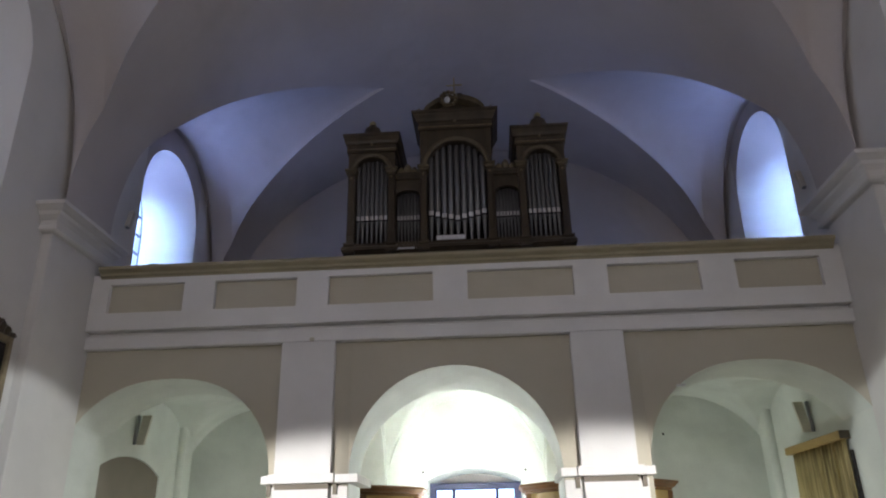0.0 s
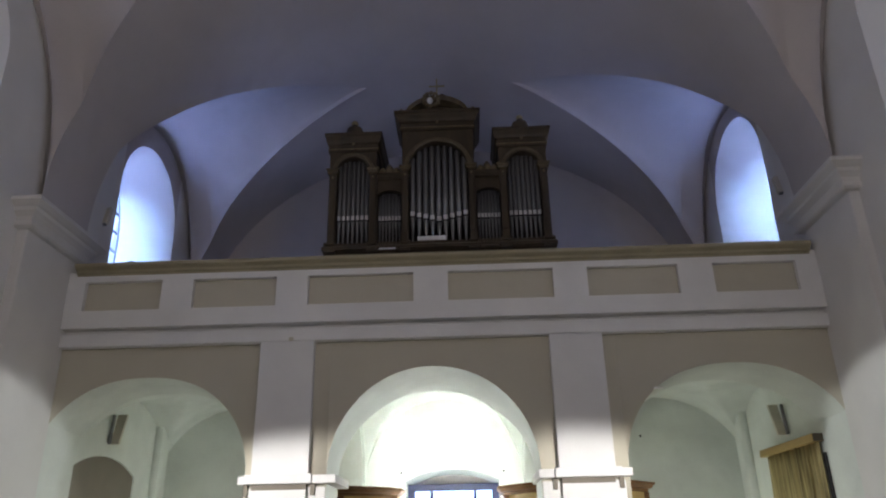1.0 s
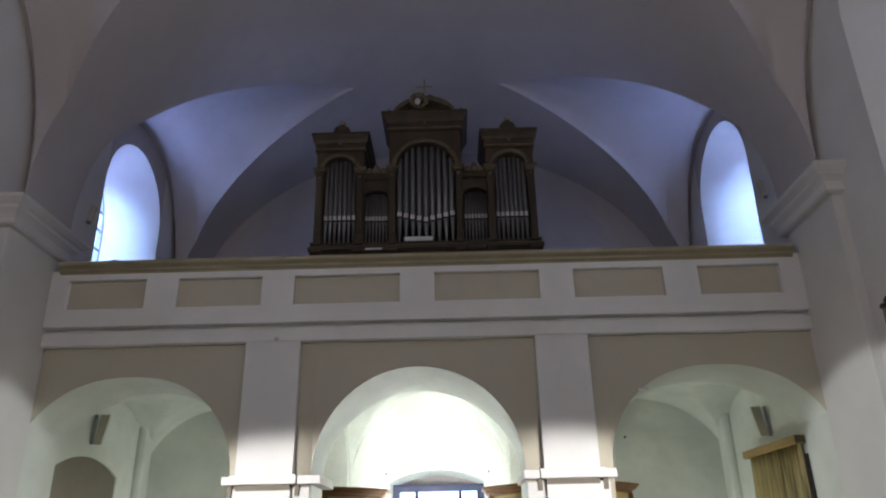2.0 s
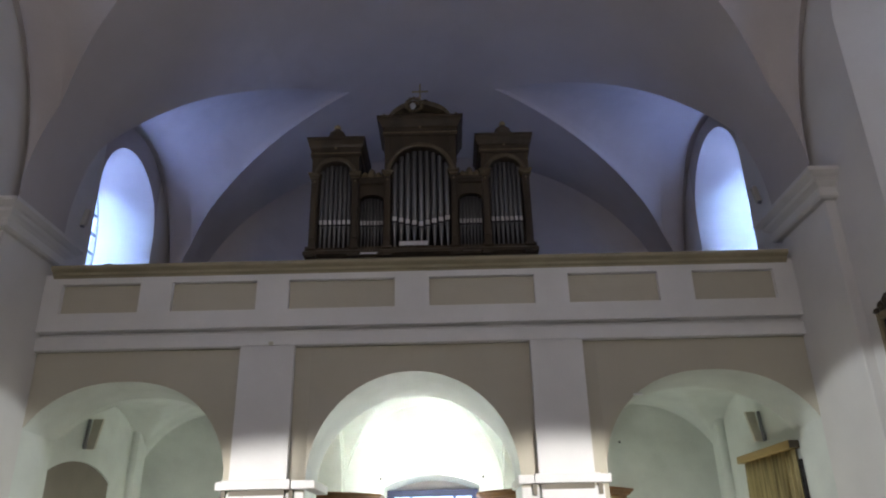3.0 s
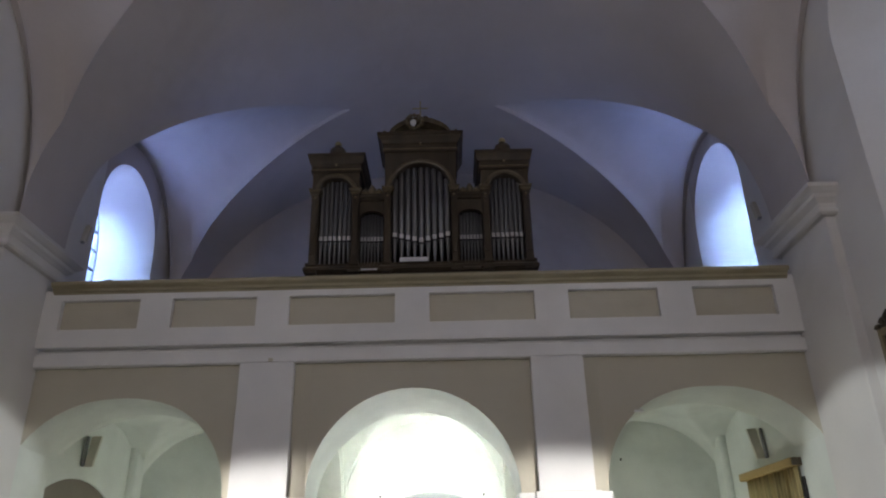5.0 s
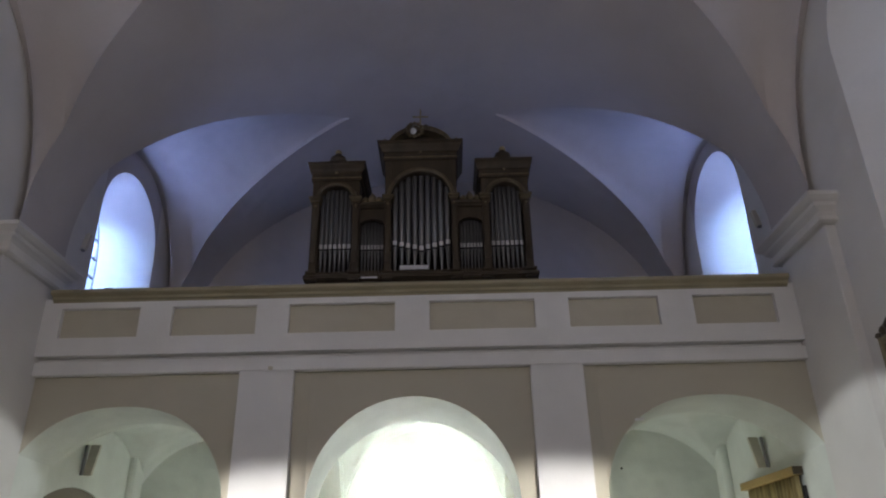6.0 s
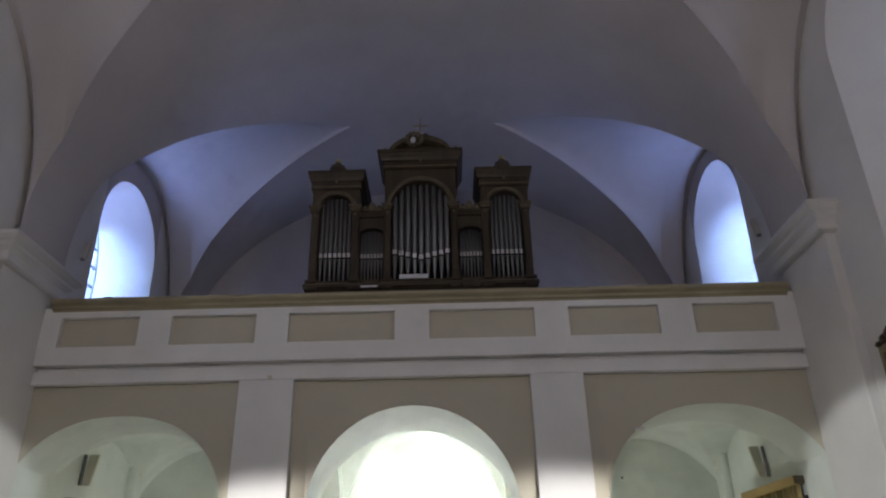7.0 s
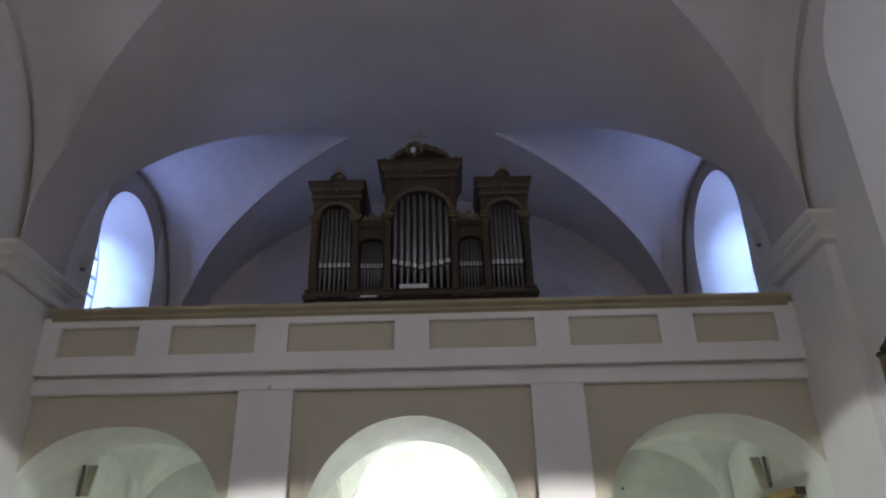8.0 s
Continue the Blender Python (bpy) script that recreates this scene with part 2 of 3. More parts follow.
def vault():
    """The barrel with its cut-outs, and a lunette on both sides of every bay, in one ceiling mesh."""
    bm = bmesh.new()
    angles = [math.pi * i / 96 for i in range(97)]
    xs = sorted([-VA * math.cos(t) for t in angles] + [-GROIN_X, GROIN_X])
    edges = [WEST] + [(a + b) / 2 for a, b in zip(BAYS, BAYS[1:])] + [EAST]
    for yc, far, near in zip(BAYS, edges, edges[1:]):
        back = BACK_HALF if yc > 0 else GROIN_HALF
        for lo in (True, False):
            rows = []
            for x in xs:
                z = barrel(x)
                y0, y1 = (near, yc - groin(x)) if lo else (yc + groin(x, back), far)
                rows.append([(x, y0 + (y1 - y0) * j / 10, z) for j in range(11)])
            for k in (0, -1):
                rows.insert(0 if k == 0 else len(rows), [(x, y, 5.7) for x, y, z in rows[k]])
            smooth_grid(bm, rows)
        for side in (-1, 1):
            rows = []
            for x in [WALL + 0.02, 5.2] + [v for v in reversed(xs) if v >= GROIN_X]:
                s = (WALL + 0.02 - x) / (WALL + 0.02 - GROIN_X)
                lip = max(0.0, (x - VA) / (WALL + 0.02 - VA))
                front_half = groin(x) if x <= VA else GROIN_HALF + 0.2 * lip
                back_half = groin(x, back) if x <= VA else back + (0.32 if yc > 0 else 0.2) * lip
                base = barrel(x) if x < VA else SPRING
                crown = 8.92 + 0.972 * (1 - (1 - s) ** 1.5)
                rows.append([(side * x, yc - (front_half if j <= 14 else back_half) * math.cos(math.pi * j / 28), base + (crown - base) * math.sin(math.pi * j / 28)) for j in range(29)])
            smooth_grid(bm, rows)
    # the raised arris of the groins behind the gallery windows
    for side in (-1, 1):
        rows = []
        for i in range(41):
            x = GROIN_X - 0.03 + 2.9 * i / 40
            y, z = BAYS[0] + groin(x, BACK_HALF), barrel(x)
            w = 0.034 * (1 - 0.6 * i / 40)
            rows.append([(side * (x - w), y + w * 0.6, z + 0.02), (side * x, y - 0.01, z - 0.028), (side * (x + w), y - w * 0.9, z + 0.03)])
        smooth_grid(bm, rows)
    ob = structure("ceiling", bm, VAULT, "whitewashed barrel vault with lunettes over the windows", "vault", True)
    for f in ob.data.polygons:
        f.use_smooth = True
    ob.data.set_sharp_from_angle(angle=radians(28))
    return ob


vault()


def wall_arch(y):
    yc = min(BAYS, key=lambda c: abs(c - y))
    u = (y - yc) / (BACK_HALF + 0.32 if y > 2.4 else 2.45)
    return SPRING + 0.14 + 2.82 * math.sqrt(1 - u * u) if abs(u) < 1 else SPRING + 0.14


WIN_HALF, WIN_SILL = 1.14, 4.9
for side, name in ((-1, "wall_south"), (1, "wall_north")):
    WIN_SPRING = 7.34 if side < 0 else 7.49
    bm = bmesh.new()
    holes = [(yc - WIN_HALF, yc + WIN_HALF, WIN_SILL, arch_top(yc, WIN_HALF, WIN_SPRING), 0.64, -0.19) for yc in (2.24, -3.25, -8.9, -14.55)]
    pierced(bm, lambda u, d, z: (side * d, u, z), EAST - 0.4, WEST, 0.0, wall_arch, holes, WALL, WALL + 0.95, 56, False)
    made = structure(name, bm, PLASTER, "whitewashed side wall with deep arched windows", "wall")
    # upper wall by the gallery takes the darker plaster, its shade put into colour
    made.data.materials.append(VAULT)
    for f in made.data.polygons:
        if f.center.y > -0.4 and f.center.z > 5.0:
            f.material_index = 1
    for yc in (2.24, -3.25, -8.9, -14.55):
        # the splayed embrasure of a window: jambs and arch in one smooth sheet, and the sloping sill
        line = [(-WIN_HALF, WIN_SILL + (WIN_SPRING - WIN_SILL) * k / 6) for k in range(6)]
        line += [(-WIN_HALF * math.cos(math.pi * k / 40), WIN_SPRING + WIN_HALF * math.sin(math.pi * k / 40)) for k in range(41)]
        line += [(WIN_HALF, WIN_SILL + (WIN_SPRING - WIN_SILL) * k / 6) for k in range(5, -1, -1)]
        bm = bmesh.new()
        rows = []
        for j in range(9):
            v = j / 8
            half = (WIN_HALF - 0.64 * v) / WIN_HALF
            x = side * (WALL + 0.95 * v)
            rows.append([(x, yc + u * half, z - 0.45 * v if z > WIN_SILL + 1.1 else WIN_SILL + 0.64 * v + (z - WIN_SILL) * (1 - v)) for u, z in line])
        smooth_grid(bm, rows)
        quad(bm, rows[0][0], rows[0][-1], rows[-1][-1], rows[-1][0])
        made = structure("embrasure", bm, PLASTER, "splayed white window embrasure", "window embrasure", True)
        made.data.set_sharp_from_angle(angle=radians(60))

bm = bmesh.new()
pierced(bm, lambda u, d, z: (u, d, z), -6.3, 6.3, 0.0, 10.3, [(-0.8, 0.88, 0.0, lambda u: 2.7, 0.0)], WEST, WEST + 0.6)
# darkened plaster here too, for the shade behind the organ
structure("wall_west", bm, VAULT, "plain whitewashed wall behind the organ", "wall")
bm = boxed(-6.3, 6.3, EAST - 0.4, EAST, 0, 10.3)
structure("wall_east", bm, PLASTER, "plain whitewashed end wall", "wall")
bm = boxed(-6.2, 6.2, EAST, WEST + 0.6, -0.2, 0)
structure("floor", bm, STONE, "worn grey stone church floor", "floor")

# pilasters with their capitals
CAP = [(0.0, -0.36), (0.07, -0.355), (0.1, -0.33), (0.1, -0.29), (0.08, -0.275), (0.085, -0.21), (0.12, -0.175), (0.15, -0.15), (0.16, -0.11), (0.2, -0.09), (0.235, -0.06), (0.25, -0.05), (0.25, 0.0), (0.0, 0.0)]


def pilaster(side, y0, y1, top, mat=PLASTER):
    thing = empty("pilaster", "broad whitewashed wall pilaster with a moulded capital", "pilaster", "pilasters", (side * PIL, y0, 0))
    off = Vector((side * PIL, y0, 0))
    bm = bmesh.new()
    xa, xb = sorted((side * PIL, side * (WALL + 0.3)))
    box(bm, xa, xb, y0, y1, 0, top - 0.01, 0.015)
    bmesh.ops.translate(bm, verts=bm.verts, vec=-off)
    part("shaft", bm, mat, thing)
    bm = bmesh.new()
    rings = []
    for d, h in CAP:
        rings.append([bm.verts.new((side * (a), b, top + h)) for a, b in ((WALL + 0.25, y0 - d), (PIL - d, y0 - d), (PIL - d, y1 + d), (WALL + 0.25, y1 + d))])
    for a, b in zip(rings, rings[1:]):
        for i in range(3):
            bm.faces.new((a[i], a[i + 1], b[i + 1], b[i]))
    bmesh.ops.translate(bm, verts=bm.verts, vec=-off)
    part("capital", bm, mat, thing)
    return thing


for a, b in zip(BAYS, BAYS[1:]):
    mid = (a + b) / 2
    for side in (-1, 1):
        pilaster(side, mid - 0.78, mid + 0.5, 5.79 if side < 0 else 5.94)

# ---- gallery ----
BAND, PARAPET, TOPRAIL = 4.2, 4.45, 5.2
CX = -0.1
ARCHES = [(CX, 1.345, 2.0, 1.345, 0.15), (-3.9, 1.43, 2.3, 1.29, 0.05), (3.81, 1.48, 2.3, 1.28, 0.05)]
SPR = 2.5
THICK = 0.92
bm = bmesh.new()
holes = [(max(c - r, -5.24), min(c + r, 5.24), 0.0, arch_top(c, r, SPR, rise, power), 0.0, fall) for c, r, power, rise, fall in ARCHES]
pierced(bm, lambda u, d, z: (u, d, z), -WALL, WALL, 0.0, 5.2, holes, 0.06, THICK)
gallery_wall = structure("wall_gallery", bm, TAN, "tan gallery wall on three round arches with white soffits", "wall")
gallery_wall.data.materials.append(GREEN)
soften(gallery_wall)
for f in gallery_wall.data.polygons:
    if abs(f.normal.y) < 0.6 or f.center.y > 0.5:
        f.material_index = 1

gallery = empty("gallery_front", "white gallery parapet with recessed tan panels and olive cornice", "gallery parapet", at=(0, 0, PARAPET))


def gpart(name, bm, mat, label="", smooth=False):
    bmesh.ops.translate(bm, verts=bm.verts, vec=(0, 0, -PARAPET))
    return part(name, bm, mat, gallery, label, smooth)


PANELS = [(-4.87, -3.8), (-3.36, -2.21), (-1.77, -0.33), (0.14, 1.57), (2.03, 3.25), (3.72, 4.83)]
# parapet face: white with six sunk panels
bm = bmesh.new()
box(bm, -PIL, PIL, -0.09, 0.06, 5.11, 5.26, 0.008)
box(bm, -PIL, PIL, -0.09, 0.06, PARAPET, 4.70, 0.008)
xs = [-PIL] + [v for p in PANELS for v in p] + [PIL]
for a, b in zip(xs[::2], xs[1::2]):
    box(bm, a, b, -0.09, 0.06, 4.69, 5.12)
gpart("parapet_frame", bm, WHITE, "white painted plaster frame")
for a, b in PANELS:
    gpart("panel", boxed(a - 0.01, b + 0.01, -0.015, 0.055, 4.69, 5.12), TAN, "sunk tan panel")
CORNICE = [(0.05, 5.2), (-0.09, 5.2), (-0.1, 5.225), (-0.13, 5.235), (-0.14, 5.27), (-0.19, 5.29), (-0.21, 5.31), (-0.21, 5.35), (0.05, 5.36)]
bm = sweep(bmesh.new(), CORNICE, lambda n, a, b: (n, a, b), -5.01, 5.04)
gpart("cornice", bm, OLIVE, "olive moulded cornice")
bm = sweep(bmesh.new(), [(0.07, BAND), (-0.025, BAND), (-0.04, BAND + 0.015), (-0.04, 4.375), (-0.005, 4.39), (0.045, 4.395), (0.045, 4.452), (0.07, 4.452)], lambda n, a, b: (n, a, b), -PIL, PIL)
gpart("band", bm, WHITE)

PIERS = ((-2.38, -1.657, -2.53, -1.3, -2.42, -1.445), (1.46, 2.155, 1.2, 2.35, 1.245, 2.27))
for x0, x1, i0, i1, j0, j1 in PIERS:
    pier = empty("pier", "white gallery pier with a moulded impost and tan surround", "pier", "gallery piers", (x0, 0, 0))
    bm = bmesh.new()
    box(bm, x0 + 0.02, x1 - 0.02, -0.05, 0.06, 0, 2.315)
    low = bmesh.new()
    box(low, j0 + 0.005, x0 + 0.02, 0.02, 0.06, 0, 2.35)
    box(low, x1 - 0.02, j1 - 0.005, 0.02, 0.06, 0, 2.35)
    tabs = bmesh.new()
    box(tabs, x0 - 0.085, x0 - 0.03, -0.01, 0.06, 2.25, 2.385)
    box(tabs, x1 + 0.03, x1 + 0.085, -0.01, 0.06, 2.25, 2.385)
    box(tabs, x0 + 0.02, x1 - 0.02, -0.035, 0.06, 2.315, 2.385)
    imp = bmesh.new()
    box(imp, i0, x0 - 0.06, -0.07, THICK + 0.04, 2.385, SPR - 0.012, 0.012)
    box(imp, x1 + 0.06, i1, -0.07, THICK + 0.04, 2.385, SPR - 0.012, 0.012)
    box(imp, x0 - 0.06, x1 + 0.06, -0.105, THICK + 0.04, 2.385, SPR, 0.012)
    for name, shape, mat, label in (
        ("upper_strip", boxed(x0, x1, -0.03, 0.075, SPR, BAND + 0.02, bevel=0.008), WHITE, ""),
        ("impost", imp, WHITE, "projecting white impost"),
        ("lower_shaft", bm, WHITE, ""),
        ("lower_return", low, WHITE, ""),
        ("surround", tabs, TAUPE, "taupe painted surround"),
    ):
        bmesh.ops.translate(shape, verts=shape.verts, vec=(-x0, 0, 0))
        part(name, shape, mat, pier, label)

# ---- under the gallery ----
structure("gallery_floor", boxed(-WALL, WALL, THICK, WEST, 4.24, 4.4), STONE, "gallery floor slab", "floor")
BACK = 4.0


def low_vault(c, half, rise_x, rise_y):
    bm = bmesh.new()
    y0, y1 = THICK, BACK
    n = 72
    rows = []
    for i in range(n + 1):
        x = c - half * math.cos(math.pi * i / n)
        row = []
        for j in range(n + 1):
            y = (y0 + y1) / 2 - (y1 - y0) / 2 * math.cos(math.pi * j / n)
            za = rise_x * math.sqrt(max(0, 1 - ((x - c) / half) ** 2))
            zb = rise_y * math.sqrt(max(0, 1 - ((y - (y0 + y1) / 2) / ((y1 - y0) / 2)) ** 2))
            row.append((x, y, 2.62 + max(za, zb)))
        rows.append(row)
    smooth_grid(bm, rows)
    ob = structure("ceiling_under_gallery", bm, GREEN, "whitewashed groin vault under the gallery", "vault", True)
    ob.data.set_sharp_from_angle(angle=radians(30))


low_vault(CX, 1.4, 1.53, 1.4)
low_vault(-3.8, 1.47, 1.45, 1.35)
low_vault(3.68, 1.6, 1.45, 1.35)
for xa, xb in ((-2.35, -1.5), (1.3, 2.1)):
    bm = bmesh.new()
    pierced(bm, lambda u, d, z: (d, u, z), THICK, BACK, 0.0, 4.24, [(1.0, 3.72, 0.0, arch_top(2.36, 1.361, 2.5, 1.3), 0.0)], xa, xb)
    soften(structure("wall_under_gallery", bm, GREEN, "pale cross wall with a round arch under the gallery", "wall"))
bm = bmesh.new()
pierced(bm, lambda u, d, z: (u, d, z), -WALL, WALL, 0.0, 4.24, [(-0.8, 0.88, 0.0, arch_top(0.04, 1.6, 1.56, 1.36), 0.0)], BACK, WEST)
structure("wall_back", bm, GREEN, "pale wall under the gallery with the entrance niche", "wall")

# linings of the side walls under the gallery; the southern one has a low arched door
bm = bmesh.new()
pierced(bm, lambda u, d, z: (-d, u, z), 0.0, BACK, 0.0, 4.24, [(0.86, 2.82, 0.0, arch_top(1.84, 2.0, 1.28, 1.72), 0.0)], PIL + 0.004, WALL + 0.02)
soften(structure("wall_lining", bm, GREEN, "pale side wall with a low arched doorway", "wall"))
door2 = tagged(empty("door_2", "taupe painted side door below a segmental arch", "door", at=(-PIL - 0.06, 1.84, 0)), kind="structure")
leaf = bmesh.new()
outline = [(-0.978, 0.02)] + [(0.978 * u / 20, arch_top(0, 2.0, 1.275, 1.72)(0.978 * u / 20)) for u in range(-20, 21)] + [(0.978, 0.02)]
near = [leaf.verts.new((0.03, a, b)) for a, b in outline]
far = [leaf.verts.new((0.0, a, b)) for a, b in outline]
leaf.faces.new(near)
leaf.faces.new(far)
for i in range(len(outline)):
    j = (i + 1) % len(outline)
    leaf.faces.new((near[i], near[j], far[j], far[i]))
part("door_leaf", leaf, TAUPE, door2)
structure("wall_lining", boxed(PIL + 0.004, WALL + 0.02, 0.0, BACK, 0.0, 4.24), GREEN, "pale plain side wall", "wall")
for side in (-1, 1):
    bm = boxed(*sorted((side * (PIL - 0.14), side * (PIL + 0.02))), BACK - 0.6, BACK - 0.22, 0.0, 4.1, bevel=0.06)
    structure("corner_pier", bm, GREEN, "pale flat pier rising into the vault", "pier")

# ---- windows ----


def window(name, side, yc):
    x = side * (WALL + 0.83)
    thing = tagged(empty(name, "tall round-arched window with thin glazing bars", "window", "arched windows", (x, yc, WIN_SILL)), kind="structure")
    half, spring, rise = WIN_HALF - 0.52, (6.96 if side < 0 else 7.1) - WIN_SILL, 1.14
    outline = [(-half, 0.45)] + [(-half * math.cos(math.pi * i / 24), spring + rise * math.sin(math.pi * i / 24)) for i in range(25)] + [(half, 0.45)]
    bm = bmesh.new()
    inner = [(a * 0.94, 0.5 + (b - 0.45) * 0.975) for a, b in outline]
    n = len(outline)
    for i in range(n):
        j = (i + 1) % n
        for d in (-0.03, 0.03):
            quad(bm, (d, *outline[i]), (d, *outline[j]), (d, *inner[j]), (d, *inner[i]))
        quad(bm, (-0.03, *inner[i]), (-0.03, *inner[j]), (0.03, *inner[j]), (0.03, *inner[i]))
    part("window_frame", bm, LEAD, thing)
    bm = bmesh.new()
    rings = [[bm.verts.new((d, a, b)) for a, b in inner] for d in (-0.004, 0.004)]
    bm.faces.new(rings[0])
    bm.faces.new(rings[1])
    for i in range(n):
        bm.faces.new((rings[0][i], rings[0][(i + 1) % n], rings[1][(i + 1) % n], rings[1][i]))
    pane = part("pane", bm, GLASS, thing)
    pane.visible_shadow = False
    for k in range(1, 8):
        z = 0.45 + k * 0.36
        w = half if z < spring else half * math.sqrt(max(0.05, 1 - ((z - spring) / rise) ** 2))
        part("glazing_bar", boxed(-0.02, 0.02, -w, w, z - 0.015, z + 0.015), LEAD, thing)
    for y in (-0.2, 0.2):
        part("glazing_bar", boxed(-0.018, 0.018, y - 0.015, y + 0.015, 0.45, spring + 0.92 * rise), LEAD, thing)
    return thing


for side in (-1, 1):
    structure("backdrop", boxed(*sorted((side * 8.0, side * 8.1)), -20, 8, 3, 12), SKYLIGHT, "bright sky outside the windows", "backdrop")
number = 0
for yc in (2.24, -3.25, -8.9, -14.55):
    for side in (-1, 1):
        number += 1
        window(f"window_{number}", side, yc)

# ---- entrance ----
door = tagged(empty("door_1", "dark blue glazed double entrance door letting in daylight", "door", at=(0.04, 4.75, 0)), kind="structure")
bm = bmesh.new()
for x0, x1, z0, z1 in ((-0.84, -0.74, 0, 2.62), (0.74, 0.84, 0, 2.62), (-0.84, 0.84, 2.6, 2.72), (-0.84, 0.84, 2.36, 2.44)):
    box(bm, x0, x1, -0.06, 0.06, z0, z1, 0.008)
part("door_frame", bm, NAVY, door)
for x0, x1 in ((-0.74, -0.005), (0.005, 0.74)):
    bm = bmesh.new()
    for a, b, c, d in ((x0, x0 + 0.1, 0.02, 2.35), (x1 - 0.1, x1, 0.02, 2.35), (x0, x1, 2.25, 2.35), (x0, x1, 0.02, 0.5), (x0, x1, 1.1, 1.2)):
        box(bm, a, b, -0.025, 0.025, c, d)
    leaf = part("door_leaf", bm, NAVY, door)
    pane = part("pane", boxed(x0 + 0.1, x1 - 0.1, -0.005, 0.005, 0.5, 2.25), GLASS, leaf)
    pane.visible_shadow = False
for x0, x1 in ((-0.74, -0.4), (-0.4, 0.4), (0.4, 0.74)):
    bm = bmesh.new()
    box(bm, x0, x0 + 0.03, -0.03, 0.03, 2.44, 2.6)
    box(bm, x1 - 0.03, x1, -0.03, 0.03, 2.44, 2.6)
    part("transom_bar", bm, NAVY, door)
pane = part("pane", boxed(-0.74, 0.74, -0.004, 0.004, 2.44, 2.6), GLASS, door)
pane.visible_shadow = False
structure("backdrop", boxed(-6, 6, 9.0, 9.1, -0.25, 6), OUTSIDE, "bright daylight outside the entrance", "backdrop")
structure("ground", boxed(-400, 400, -400, 400, -0.5, -0.25), STONE, "pale ground outside", "ground")

# unseen lamp standing inside the door, added to carry the entrance light
lamp = empty("added_floor_lamp", "unseen floor lamp with a lit white globe, added inside the entrance", "lamp", at=(-0.1, 2.95, 0))
part("base", lathe(bmesh.new(), (0, 0, 0), ((0.17, 0), (0.17, 0.02), (0.05, 0.045), (0.02, 0.06)), 20), LEAD, lamp)
part("pole", lathe(bmesh.new(), (0, 0, 0.05), ((0.014, 0), (0.014, 1.95), (0.04, 1.96), (0.04, 1.975)), 12), PALE, lamp).visible_shadow = False
bm = bmesh.new()
bmesh.ops.create_uvsphere(bm, u_segments=20, v_segments=12, radius=0.09)
bmesh.ops.translate(bm, verts=bm.verts, vec=(0, 0, 2.1))
part("globe", bm, LAMPGLASS, lamp, "glowing white globe", True).visible_shadow = False
# hooks beside the door
for x, z in ((-0.86, 2.86), (0.95, 2.86), (3.41, 3.4)):
    hook = empty("wall_hook", "small dark iron hook in the wall", "hook", "wall hooks", (x, BACK, z))
    part("peg", lathe(bmesh.new(), (0, -0.02, -0.02), ((0.012, 0), (0.02, 0.02), (0.012, 0.04))), BLACK, hook)

# ---- bow-fronted confessionals ----


def confessional(x):
    thing = empty("confessional", "brown wooden confessional with a bowed moulded cornice", "confessional", "confessionals", (x, 1.45, 0))

    def ring(r, z, back=1.3):
        pts = [(-1.06 - r, back, z)]
        for i in range(13):
            u = -1 + 2 * i / 12
            pts.append((u * (1.06 + r), 0.85 * u * u - r, z))
        return pts + [(1.06 + r, back, z)]

    def stack(levels):
        bm = bmesh.new()
        rings = [[bm.verts.new(p) for p in ring(r, z)] for r, z in levels]
        k = len(rings[0])
        for a, b in zip(rings, rings[1:]):
            for i in range(k):
                bm.faces.new((a[i], a[(i + 1) % k], b[(i + 1) % k], b[i]))
        bm.faces.new(rings[0])
        bm.faces.new(rings[-1])
        return bm

    part("body", stack(((0, 0), (0, 2.34))), PINE, thing)
    part("cornice", stack(((0.0, 2.34), (0.03, 2.35), (0.03, 2.375), (0.07, 2.39), (0.1, 2.43), (0.12, 2.44), (0.12, 2.47), (0.0, 2.48))), BROWN, thing, "dark brown moulded cornice")
    for u in (-0.98, -0.33, 0.33, 0.98):
        part("stile", boxed(u * 1.06 - 0.05, u * 1.06 + 0.05, 0.85 * u * u - 0.03, 0.85 * u * u + 0.06, 0.1, 2.34), BROWN, thing)
    return thing


confessional(-1.86)
confessional(1.95)

# ---- sconces of two folded plates ----


def sconce(side, y, z):
    thing = empty("wall_sconce", "two bronze sheet plates forming an open-topped wall sconce", "wall lamp", "wall sconces", (side * PIL, y, z))
    # distance from the wall at the foot and at the head, and how deep along the wall each plate stands
    for name, mat, foot, head, y0, y1 in (("front_plate", SHADE, (0.05, 0.165), (0.1, 0.245), -0.02, 0.03), ("side_plate", LEAD, (0.01, 0.045), (0.03, 0.07), -0.05, 0.0)):
        bm = bmesh.new()
        rings = []
        for (a, b), zz in ((foot, -0.22), (head, 0.22)):
            rings.append([bm.verts.new((-side * d, yy, zz)) for d, yy in ((a, y0), (b, y0), (b, y1), (a, y1))])
        lo, hi = rings
        bm.faces.new(lo)
        bm.faces.new(hi)
        for i in range(4):
            bm.faces.new((lo[i], lo[(i + 1) % 4], hi[(i + 1) % 4], hi[i]))
        bmesh.ops.bevel(bm, geom=list(bm.edges), offset=0.004, segments=1, affect="EDGES")
        part(name, bm, mat, thing)
    part("wall_bracket", boxed(*sorted((0, -side * 0.06)), -0.01, 0.02, -0.16, -0.05), PALE, thing)
    return thing


sconce(-1, 1.75, 3.39)
sconce(1, 1.85, 3.3)


